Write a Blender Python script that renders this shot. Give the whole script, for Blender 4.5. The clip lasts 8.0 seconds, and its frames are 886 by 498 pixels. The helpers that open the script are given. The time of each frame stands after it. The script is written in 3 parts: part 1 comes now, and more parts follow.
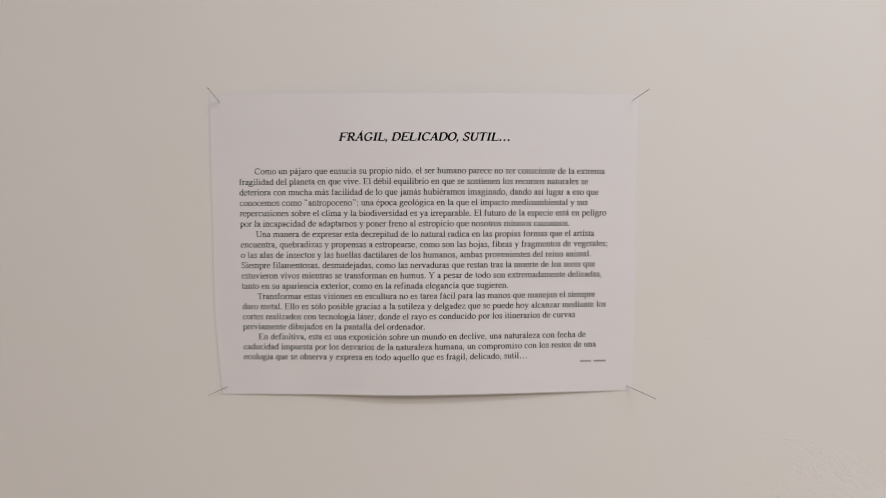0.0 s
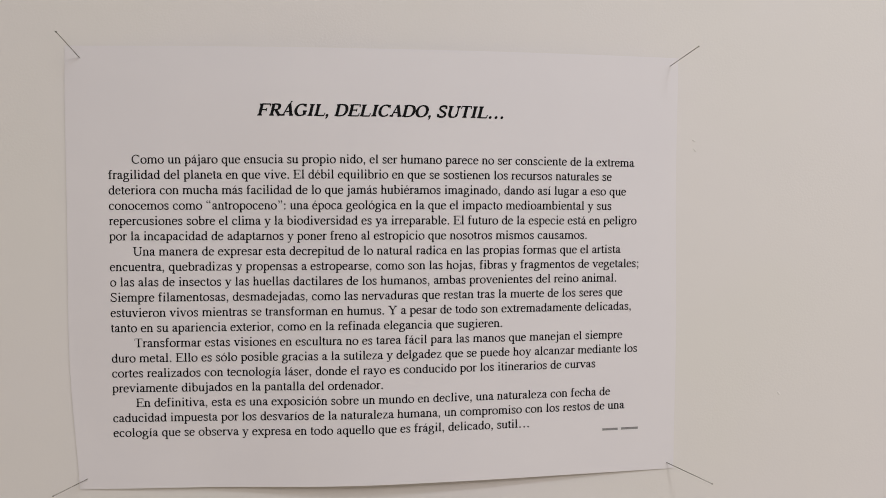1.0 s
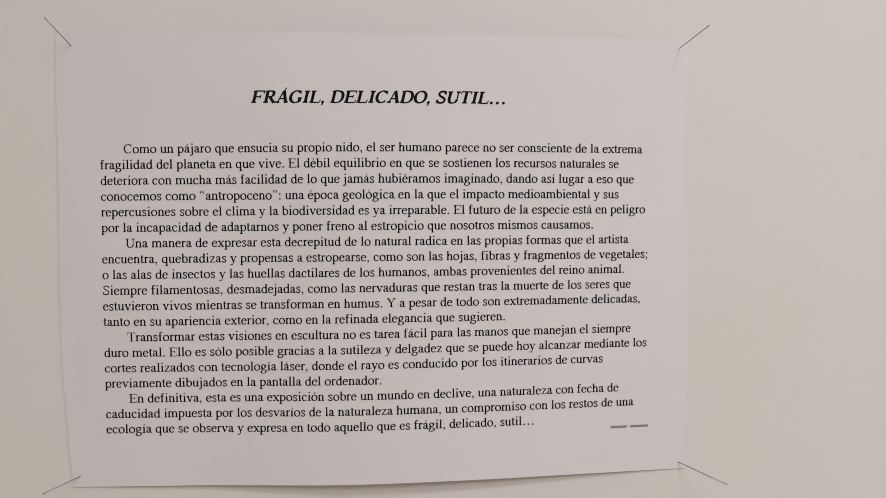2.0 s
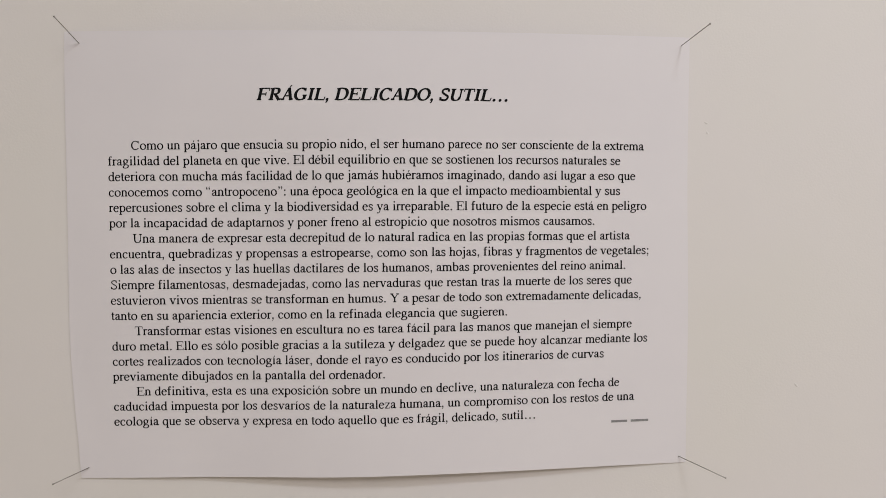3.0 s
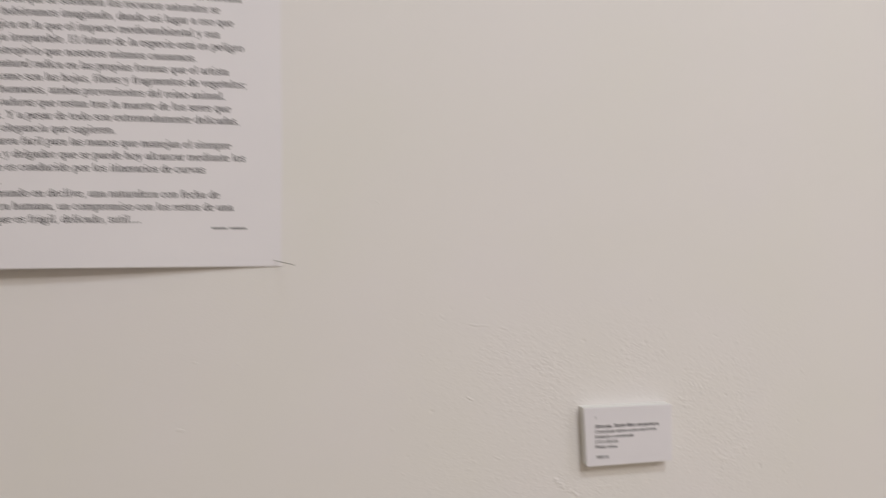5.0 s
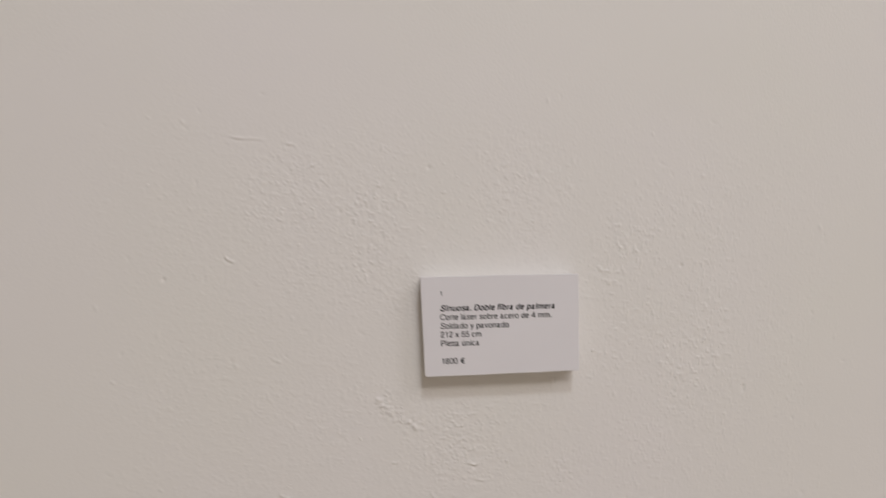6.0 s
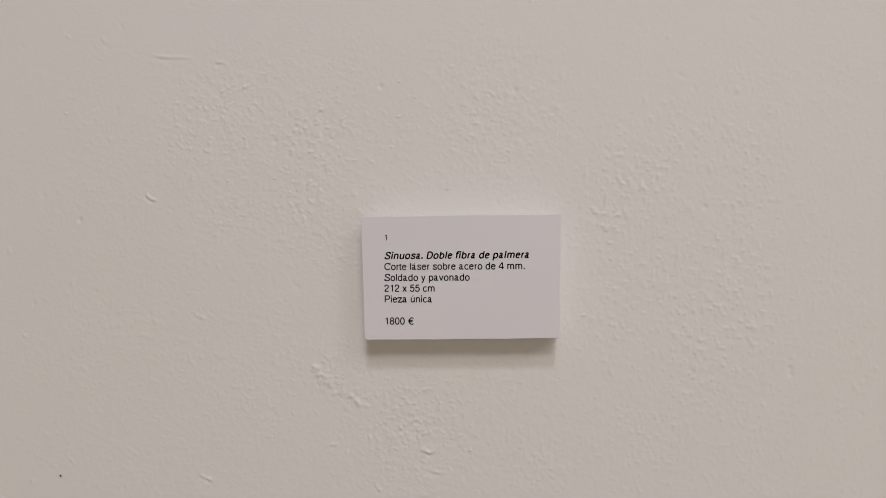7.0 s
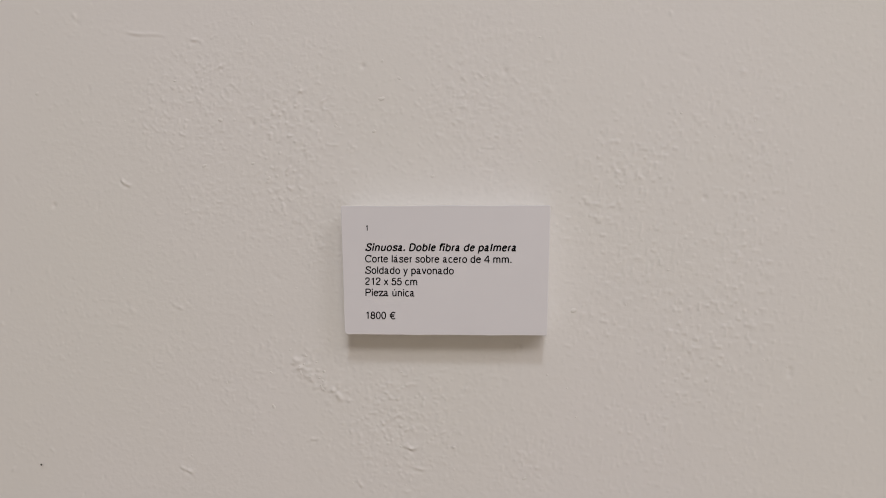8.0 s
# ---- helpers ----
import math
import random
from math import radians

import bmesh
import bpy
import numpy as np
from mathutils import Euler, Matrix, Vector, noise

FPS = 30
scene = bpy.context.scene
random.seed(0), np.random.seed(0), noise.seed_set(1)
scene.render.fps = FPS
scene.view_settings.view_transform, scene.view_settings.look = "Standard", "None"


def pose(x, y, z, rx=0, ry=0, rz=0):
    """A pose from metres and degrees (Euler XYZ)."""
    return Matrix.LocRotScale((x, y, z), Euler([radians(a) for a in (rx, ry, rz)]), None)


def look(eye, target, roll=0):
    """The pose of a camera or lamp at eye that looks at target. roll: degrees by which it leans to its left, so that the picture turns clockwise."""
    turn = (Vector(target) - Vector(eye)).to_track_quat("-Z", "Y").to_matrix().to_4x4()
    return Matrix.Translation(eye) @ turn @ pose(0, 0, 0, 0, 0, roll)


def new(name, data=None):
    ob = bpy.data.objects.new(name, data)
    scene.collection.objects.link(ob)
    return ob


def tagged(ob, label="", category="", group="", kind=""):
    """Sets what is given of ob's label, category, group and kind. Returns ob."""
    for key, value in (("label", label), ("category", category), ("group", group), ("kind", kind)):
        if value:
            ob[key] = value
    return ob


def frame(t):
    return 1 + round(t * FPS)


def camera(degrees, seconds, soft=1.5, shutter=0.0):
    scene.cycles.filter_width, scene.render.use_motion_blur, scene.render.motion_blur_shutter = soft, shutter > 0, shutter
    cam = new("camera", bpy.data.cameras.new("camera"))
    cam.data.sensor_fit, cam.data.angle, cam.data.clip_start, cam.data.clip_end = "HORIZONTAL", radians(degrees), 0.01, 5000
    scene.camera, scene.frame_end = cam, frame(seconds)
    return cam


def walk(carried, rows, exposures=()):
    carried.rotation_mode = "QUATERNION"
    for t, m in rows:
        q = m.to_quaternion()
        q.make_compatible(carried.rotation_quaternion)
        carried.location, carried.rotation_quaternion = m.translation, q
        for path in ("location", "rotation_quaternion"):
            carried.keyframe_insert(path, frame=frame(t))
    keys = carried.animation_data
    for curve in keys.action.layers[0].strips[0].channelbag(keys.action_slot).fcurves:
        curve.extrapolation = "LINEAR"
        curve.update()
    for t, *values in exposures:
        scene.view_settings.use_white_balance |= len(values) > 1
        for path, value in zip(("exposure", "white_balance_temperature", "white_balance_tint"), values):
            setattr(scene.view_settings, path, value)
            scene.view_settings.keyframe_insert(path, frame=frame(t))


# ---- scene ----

# ---------------------------------------------------------------- camera
PATH = [
    (0, (0.007, -0.631, 1.538), (0.039, 1.363, 1.394), 0.1),
    (0.2, (0.019, -0.55, 1.532), (0.029, 1.447, 1.421), 0.1),
    (0.3, (0.010, -0.521, 1.529), (0.067, 1.476, 1.440), 0.2),
    (0.5, (0.001, -0.473, 1.529), (0.14, 1.52, 1.446), 0.3),
    (1, (0.005, -0.443, 1.522), (0.167, 1.55, 1.462), 0.1),
    (1.5, (0.016, -0.429, 1.513), (0.148, 1.566, 1.469), -0.2),
    (2.8, (0.017, -0.431, 1.514), (0.118, 1.565, 1.449), -0.1),
    (3, (0.017, -0.434, 1.513), (0.117, 1.563, 1.451), -0.1),
    (3.5, (0.018, -0.446, 1.517), (0.125, 1.55, 1.442), -0.1),
    (4, (0.03, -0.485, 1.515), (0.134, 1.511, 1.4425), -0.2),
    (4.2, (0.053, -0.511, 1.501), (0.151, 1.486, 1.446), -0.1),
    (4.3, (0.078, -0.521, 1.491), (0.156, 1.477, 1.449), 0.1),
    (4.5, (0.141, -0.538, 1.472), (0.219, 1.46, 1.429), 0.2),
    (4.7, (0.17, -0.555, 1.409), (0.378, 1.433, 1.488), 0.4),
    (4.8, (0.212, -0.56, 1.395), (0.432, 1.427, 1.445), 0.6),
    (4.9, (0.238, -0.549, 1.365), (0.493, 1.433, 1.436), 0.0),
    (5, (0.275, -0.539, 1.345), (0.535, 1.443, 1.408), -0.4),
    (5.2, (0.31, -0.487, 1.32), (0.643, 1.484, 1.358), -0.7),
    (6.3, (0.507, -0.298, 1.202), (0.455, 1.699, 1.3015), -0.3),
    (6.5, (0.52, -0.283, 1.193), (0.38, 1.707, 1.3465), 0.0),
    (7, (0.524, -0.263, 1.202), (0.322, 1.726, 1.2757), 0.4),
    (7.5, (0.525, -0.252, 1.206), (0.322, 1.737, 1.218), 0.9),
    (8, (0.534, -0.25, 1.213), (0.292, 1.735, 1.174), 0.8),
]
cam = camera(70.0, 8.0, soft=0.7, shutter=0.3)
walk(cam, [(t, look(eye, target, roll)) for t, eye, target, roll in PATH],
     exposures=[(0, -0.04), (1.0, -0.02), (4.0, -0.01), (5.0, -0.07), (6.3, -0.2), (8.0, -0.22)])

# ---------------------------------------------------------------- light
world = bpy.data.worlds.new("gallery_world")
world.use_nodes = True
world.node_tree.nodes["Background"].inputs[0].default_value = (1.0, 0.93, 0.85, 1)
world.node_tree.nodes["Background"].inputs[1].default_value = 0.02
scene.world = world


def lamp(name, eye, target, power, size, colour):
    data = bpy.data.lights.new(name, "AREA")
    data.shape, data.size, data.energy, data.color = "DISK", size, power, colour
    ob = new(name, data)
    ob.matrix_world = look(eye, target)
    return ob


# Two track lamps aimed at the wall; wide unseen fill added below the ceiling.
lamp("track_lamp_key", (0.66, -1.48, 2.82), (0.42, 0, 1.60), 10.0, 0.25, (0.855, 0.93, 1.0))
lamp("track_lamp_side", (2.15, -1.65, 2.74), (0.50, 0, 1.35), 9.2, 0.8, (0.925, 0.94, 1.0))
lamp("ambient_fill", (1.1, -2.7, 2.93), (1.1, -2.7, 0), 50.0, 1.1, (0.925, 0.905, 0.88))


# ---------------------------------------------------------------- materials
def material(name, colour, rough=0.6, metal=0.0, spec=0.3):
    m = bpy.data.materials.new(name)
    m.use_nodes = True
    b = m.node_tree.nodes["Principled BSDF"]
    b.inputs["Base Color"].default_value = (*colour, 1)
    b.inputs["Roughness"].default_value = rough
    b.inputs["Metallic"].default_value = metal
    b.inputs["Specular IOR Level"].default_value = spec
    return m


def mottled(m, low, high, scale, detail=4.0, stretch=(1, 1, 1)):
    """Colour drifting between two tones by object-space noise."""
    t = m.node_tree
    co = t.nodes.new("ShaderNodeTexCoord")
    mp = t.nodes.new("ShaderNodeMapping")
    mp.inputs["Scale"].default_value = stretch
    n = t.nodes.new("ShaderNodeTexNoise")
    n.inputs["Scale"].default_value, n.inputs["Detail"].default_value = scale, detail
    r = t.nodes.new("ShaderNodeValToRGB")
    r.color_ramp.elements[0].position, r.color_ramp.elements[1].position = 0.3, 0.7
    r.color_ramp.elements[0].color, r.color_ramp.elements[1].color = (*low, 1), (*high, 1)
    t.links.new(co.outputs["Object"], mp.inputs["Vector"])
    t.links.new(mp.outputs["Vector"], n.inputs["Vector"])
    t.links.new(n.outputs["Fac"], r.inputs["Fac"])
    t.links.new(r.outputs["Color"], t.nodes["Principled BSDF"].inputs["Base Color"])
    return mp


def bumpy(m, grains, patches=0.0):
    """Adds layers of fine relief: rows of (scale, detail, strength, distance). patches: scale of the drift between rough and smooth."""
    t, last = m.node_tree, None
    co = t.nodes.new("ShaderNodeTexCoord")
    for scale, detail, strength, distance in grains:
        n = t.nodes.new("ShaderNodeTexNoise")
        n.inputs["Scale"].default_value, n.inputs["Detail"].default_value = scale, detail
        b = t.nodes.new("ShaderNodeBump")
        b.inputs["Strength"].default_value, b.inputs["Distance"].default_value = strength, distance
        t.links.new(co.outputs["Object"], n.inputs["Vector"])
        t.links.new(n.outputs["Fac"], b.inputs["Height"])
        if patches:
            drift = t.nodes.new("ShaderNodeTexNoise")
            drift.inputs["Scale"].default_value, drift.inputs["Detail"].default_value = patches, 2.0
            span = t.nodes.new("ShaderNodeMapRange")
            span.inputs["From Min"].default_value, span.inputs["From Max"].default_value = 0.35, 0.65
            span.inputs["To Min"].default_value, span.inputs["To Max"].default_value = 0.15 * strength, 1.6 * strength
            t.links.new(co.outputs["Object"], drift.inputs["Vector"])
            t.links.new(drift.outputs["Fac"], span.inputs["Value"])
            t.links.new(span.outputs["Result"], b.inputs["Strength"])
        if last:
            t.links.new(last.outputs["Normal"], b.inputs["Normal"])
        last = b
    t.links.new(last.outputs["Normal"], t.nodes["Principled BSDF"].inputs["Normal"])


plaster = material("painted_plaster", (0.80, 0.76, 0.71), 0.62, spec=0.25)
mottled(plaster, (0.792, 0.750, 0.722), (0.802, 0.751, 0.748), 6.5, 3.0)
bumpy(plaster, [(620.0, 1.5, 0.13, 0.0005), (1400.0, 1.0, 0.06, 0.0003)], patches=11.0)

room_paint = material("room_paint", (0.78, 0.74, 0.68), 0.7)
mottled(room_paint, (0.76, 0.72, 0.66), (0.80, 0.76, 0.70), 3.0)
floor_stone = material("floor_stone", (0.33, 0.29, 0.25), 0.45)
mottled(floor_stone, (0.48, 0.43, 0.345), (0.56, 0.50, 0.41), 9.0, 8.0)

paper_white = material("printer_paper", (0.72, 0.69, 0.70), 0.75, spec=0.2)
mottled(paper_white, (0.800, 0.755, 0.785), (0.820, 0.775, 0.80), 14.0)
bumpy(paper_white, [(900.0, 4.0, 0.10, 0.0002)])

card_white = material("label_card", (0.72, 0.70, 0.705), 0.6, spec=0.25)
mottled(card_white, (0.764, 0.722, 0.756), (0.784, 0.742, 0.776), 25.0)
bumpy(card_white, [(1100.0, 3.0, 0.08, 0.0002)])

foam_white = material("foam_edge", (0.80, 0.79, 0.77), 0.8, spec=0.2)
mottled(foam_white, (0.83, 0.82, 0.80), (0.88, 0.87, 0.85), 160.0, 3.0, (1, 6, 1))
bumpy(foam_white, [(1500.0, 3.0, 0.3, 0.0003)])

toner = material("black_toner", (0.010, 0.009, 0.011), 0.85, spec=0.08)
mottled(toner, (0.006, 0.006, 0.007), (0.014, 0.013, 0.014), 300.0)
grey_toner = material("grey_toner", (0.13, 0.12, 0.125), 0.85, spec=0.08)
mottled(grey_toner, (0.24, 0.23, 0.235), (0.31, 0.30, 0.305), 500.0)
steel = material("pin_steel", (0.30, 0.28, 0.26), 0.42, 1.0)
mottled(steel, (0.24, 0.22, 0.20), (0.36, 0.34, 0.32), 220.0)
hole_dark = material("hole_shadow", (0.05, 0.045, 0.04), 0.9)
mottled(hole_dark, (0.04, 0.036, 0.032), (0.07, 0.06, 0.05), 400.0)


# ---------------------------------------------------------------- mesh helpers
def mesh_from(name, bm, mat, smooth=False):
    me = bpy.data.meshes.new(name)
    bm.to_mesh(me)
    bm.free()
    me.materials.append(mat)
    if smooth:
        me.polygons.foreach_set("use_smooth", [True] * len(me.polygons))
    return me


def part(name, bm, mat, parent, label="", smooth=False):
    ob = new(name, mesh_from(name, bm, mat, smooth))
    ob.parent = parent
    return tagged(ob, label)


def empty(name, place=(0, 0, 0), turn=(0, 0, 0)):
    ob = new(name)
    ob.matrix_world = pose(*place, *turn)
    return ob


def box(x0, x1, y0, y1, z0, z1, bevel=0.0):
    bm = bmesh.new()
    bmesh.ops.create_cube(bm, size=1)
    for v in bm.verts:
        v.co = ((x0 + x1) / 2 + v.co.x * (x1 - x0), (y0 + y1) / 2 + v.co.y * (y1 - y0), (z0 + z1) / 2 + v.co.z * (z1 - z0))
    if bevel:
        bmesh.ops.bevel(bm, geom=bm.edges[:], offset=bevel, segments=2, affect="EDGES")
    return bm


# ---------------------------------------------------------------- the plastered wall
rng = np.random.default_rng(7)


def lattice(x, z, cell, angle=0.0, stretch=1.0):
    """Smooth value noise over the wall, cells in metres, between -1 and 1."""
    c, s = math.cos(angle), math.sin(angle)
    u, v = (x * c + z * s) / (cell * stretch), (-x * s + z * c) / cell
    table = rng.uniform(-1, 1, (256, 256))
    i, j = np.floor(u).astype(int), np.floor(v).astype(int)
    a, b = u - i, v - j
    a, b = a * a * a * (a * (a * 6 - 15) + 10), b * b * b * (b * (b * 6 - 15) + 10)
    g = lambda p, q: table[p % 256, q % 256]
    return (g(i, j) * (1 - a) + g(i + 1, j) * a) * (1 - b) + (g(i, j + 1) * (1 - a) + g(i + 1, j + 1) * a) * b


# Raised specks of old plaster (x, z, height in mm), scratches and ridges (x, z, length, lean, height in mm), small pits (x, z).
SPECKS = [(0.410, 1.260, 0.5), (0.416, 1.260, 0.4), (0.403, 1.241, 0.6), (0.478, 1.283, 0.4), (0.485, 1.276, 0.4), (0.475, 1.255, 0.5), (0.431, 1.236, 0.6),
          (0.424, 1.242, 0.4), (0.555, 1.185, 0.9), (0.499, 1.237, 0.4), (0.509, 1.129, 0.4), (0.434, 1.142, 0.4), (0.327, 1.272, 0.5), (0.537, 1.118, 0.4)]
RIDGES = [(0.368, 1.234, 0.0050, -0.75, 1.0), (0.3965, 1.1132, 0.0055, -0.65, 0.9), (0.375, 1.2965, 0.0150, -0.16, 0.5), (0.410, 1.282, 0.0030, 0.45, 0.7),
          (0.454, 1.267, 0.0040, 1.45, 0.6), (0.444, 1.271, 0.0035, 0.4, 0.5), (0.399, 1.293, 0.0050, -0.5, 0.5), (0.4915, 1.1280, 0.0042, 0.06, 1.1),
          (0.4945, 1.1202, 0.0090, -0.10, 0.4), (0.451, 1.129, 0.0040, 0.3, 0.5), (0.471, 1.112, 0.0035, -0.5, 0.5), (0.467, 1.133, 0.0030, -0.8, 0.5),
          (0.570, 1.240, 0.0040, 1.9, 0.6), (0.579, 1.238, 0.0040, 1.9, 0.6), (0.625, 1.252, 0.0100, 1.55, 0.3), (0.533, 1.170, 0.0030, 1.2, 0.7),
          (0.392, 1.182, 0.0050, -0.7, 0.4)]
PITS = [(0.424, 1.258), (0.470, 1.281), (0.527, 1.278), (0.603, 1.229), (0.635, 1.165), (0.635, 1.163), (0.335, 1.224)]
# Where the trowel left the plaster rough: x, z, reach in x and z, strength.
ROUGH = [(0.418, 1.268, 0.052, 0.036, 1.0), (0.440, 1.235, 0.040, 0.022, 0.9), (0.522, 1.272, 0.022, 0.034, 1.0), (0.572, 1.238, 0.030, 0.026, 0.8),
         (0.612, 1.222, 0.040, 0.040, 0.7), (0.588, 1.180, 0.036, 0.034, 0.8), (0.480, 1.140, 0.050, 0.026, 0.9), (0.535, 1.128, 0.050, 0.030, 0.6)]


def relief(x, z):
    """Height of the plaster in metres towards the room."""
    near = np.clip(np.minimum(np.minimum(x - 0.272, 0.713 - x), np.minimum(z - 1.062, 1.338 - z)) / 0.07, 0, 1)
    wx, wz = x + 0.012 * lattice(x, z, 0.03), z + 0.012 * lattice(x, z, 0.03)
    zone = 0.36 + sum(0.75 * k * np.exp(-(((wx - cx) / rx) ** 2 + ((wz - cz) / rz) ** 2) ** 1.5) for cx, cz, rx, rz, k in ROUGH)
    rough = near * np.clip(zone, 0, 1.15) * np.clip(0.85 + 0.45 * lattice(x, z, 0.02), 0.3, 1.3)
    h = 0.00030 * lattice(x, z, 0.16) + 0.00016 * lattice(x, z, 0.05, 0.5, 1.8)
    h = h + rough * (0.00005 * lattice(x, z, 0.012, -0.6, 1.5) + 0.00004 * lattice(x, z, 0.0050, -0.7, 1.3)
                     + 0.00006 * lattice(x, z, 0.0024, 0.4, 1.2) + 0.00006 * lattice(x, z, 0.0014))
    # trowel flecks: many small crests, leaning or level on one side of the wall and upright on the other
    lean, level, upright = lattice(x, z, 0.0011, -0.75, 1.25), lattice(x, z, 0.0010, -0.1, 1.5), lattice(x, z, 0.0011, 1.45, 1.5)
    side = np.clip((x - 0.505) / 0.05 + 0.8 * lattice(x, z, 0.024), 0, 1)
    patch = np.clip(0.5 + 1.2 * lattice(x, z, 0.018), 0, 1)
    left = patch * np.clip(lean - 0.38, 0, 1) + (1 - patch) * np.clip(level - 0.38, 0, 1)
    h = h + 0.00052 * rough * (side * np.clip(upright - 0.38, 0, 1) + (1 - side) * left)
    return h


def marks(h, x, z):
    """Scratches, ridges and pits pressed into the height field h, each within its own small window."""
    def window(px, pz, reach):
        i0, i1 = np.searchsorted(x, (px - reach, px + reach))
        j0, j1 = np.searchsorted(z, (pz - reach, pz + reach))
        return (slice(j0, j1), slice(i0, i1)), *np.meshgrid(x[i0:i1] - px, z[j0:j1] - pz)

    for px, pz, length, lean, mm in RIDGES:
        w, dx, dz = window(px, pz, 2 * length + 0.004)
        u = dx * math.cos(lean) + dz * math.sin(lean)
        v = -dx * math.sin(lean) + dz * math.cos(lean) + 0.12 * min(length, 0.005) * np.sin(u / length * 3.5 + 40 * px)
        uneven = np.exp(-(u / (0.5 * length)) ** 2) * (1 + 0.5 * np.sin(u / length * 9 + 90 * pz))
        h[w] += mm * 0.0006 * uneven * (np.exp(-(v / 0.0007) ** 2) - 0.5 * np.exp(-((v + 0.0011) / 0.0008) ** 2))
    for px, pz in PITS:
        w, dx, dz = window(px, pz, 0.005)
        h[w] -= 0.00045 * np.exp(-((dx / 0.0009) ** 2 + (dz / 0.0011) ** 2))
    for k in range(90):  # the mound under the crumbled strip
        t = rng.uniform(0, 1)
        w, dx, dz = window(0.442 + 0.019 * t + rng.normal(0, 0.0022), 1.163 - 0.016 * t + rng.normal(0, 0.0018), 0.005)
        size = rng.uniform(0.0007, 0.0014)
        h[w] += rng.choice((-0.5, 1, 1)) * rng.uniform(0.0001, 0.00034) * np.exp(-((dx / size) ** 2 + (dz / (0.7 * size)) ** 2))
    for k in range(60):  # the crumbly seam under the label
        t = rng.uniform(0, 1)
        w, dx, dz = window(0.4852 + 0.002 * t + rng.normal(0, 0.0008), 1.161 - 0.031 * t, 0.004)
        size = rng.uniform(0.0005, 0.0009)
        h[w] += rng.choice((-0.6, 1)) * rng.uniform(0.00006, 0.00018) * np.exp(-((dx / size) ** 2 + (dz / size) ** 2))
    for k in range(130):
        size = rng.uniform(0.0005, 0.0010)
        w, dx, dz = window(rng.uniform(0.30, 0.69), rng.uniform(1.08, 1.32), 0.004)
        lean = rng.choice((-0.75, 1.45)) + rng.normal(0, 0.3)
        u, v = dx * math.cos(lean) + dz * math.sin(lean), -dx * math.sin(lean) + dz * math.cos(lean)
        h[w] += rng.choice((-0.7, 1)) * rng.uniform(0.00008, 0.00026) * np.exp(-((u / (2.0 * size)) ** 2 + (v / size) ** 2))
    return h


def spans(*rows):
    """Grid lines from rows of (from, to, step)."""
    return np.unique(np.concatenate([np.linspace(a, b, max(2, int(round((b - a) / d)) + 1)) for a, b, d in rows]).round(6))


X0, X1, Y0, ROOM_H = -3.0, 3.6, -4.2, 3.0
xs = spans((X0, -0.6, 0.4), (-0.6, 0.27, 0.006), (0.27, 0.715, 0.00044), (0.715, 1.0, 0.01), (1.0, X1, 0.4))
zs = spans((0.0, 0.9, 0.3), (0.9, 1.06, 0.01), (1.06, 1.34, 0.00044), (1.34, 1.85, 0.006), (1.85, ROOM_H, 0.25))
GX, GZ = np.meshgrid(xs, zs)
H = marks(relief(GX, GZ), xs, zs)
inner = (GX > -0.6) & (GX < 1.0) & (GZ > 0.9) & (GZ < 1.85)
H = np.where(inner, H, 0.0)
front = np.stack([GX.ravel(), -H.ravel(), GZ.ravel()], axis=1)
nx, nz = len(xs), len(zs)
idx = np.arange(nx * nz).reshape(nz, nx)
quads = np.stack([idx[:-1, :-1], idx[:-1, 1:], idx[1:, 1:], idx[1:, :-1]], axis=-1).reshape(-1, 4)
wall_mesh = bpy.data.meshes.new("wall_north")
corner = [idx[0, 0], idx[0, -1], idx[-1, -1], idx[-1, 0]]
back = np.array([(X0, 0.2, 0), (X1, 0.2, 0), (X1, 0.2, ROOM_H), (X0, 0.2, ROOM_H)])
n0 = nx * nz
rest = [[n0 + 3, n0 + 2, n0 + 1, n0], [n0, n0 + 1, *idx[0, ::-1]], [n0 + 2, n0 + 3, *idx[-1, :]],
        [n0 + 3, n0, *idx[:, 0]], [n0 + 1, n0 + 2, *idx[::-1, -1]]]
wall_mesh.from_pydata(np.concatenate([front, back]).tolist(), [], quads.tolist() + [[int(i) for i in f] for f in rest])
wall_mesh.materials.append(plaster)
wall_mesh.polygons.foreach_set("use_smooth", [True] * len(quads) + [False] * len(rest))
wall_north = tagged(new("wall_north", wall_mesh), "warm white painted plaster wall with trowel marks and specks", "wall", kind="structure")

bm = bmesh.new()
bmesh.ops.create_circle(bm, cap_ends=True, segments=14, radius=0.00045, matrix=pose(0.330, -0.0012, 1.112, 90))
part("pinhole", bm, hole_dark, wall_north, "tiny dark pinhole in the plaster")


# crumbs of old plaster under the paint: three worn shapes, shared
crumb_meshes = []
for k in range(3):
    bm = bmesh.new()
    bmesh.ops.create_icosphere(bm, subdivisions=2, radius=1.0)
    for v in bm.verts:
        v.co *= 1 + 0.75 * noise.noise(v.co * 1.9 + Vector((7 * k, 0, 0)))
    crumb_meshes.append(mesh_from("plaster_crumb", bm, plaster, True))


def crumb(x, z, size, proud, stretch=1.0, lean=0.0):
    ob = new("plaster_crumb", crumb_meshes[int(rng.integers(3))])
    h = H[min(int(np.searchsorted(zs, z)), nz - 1), min(int(np.searchsorted(xs, x)), nx - 1)]
    ob.matrix_world = pose(x, -h, z, 0, lean, 0) @ Matrix.Diagonal((size * stretch, proud, size, 1))
    ob.parent = wall_north


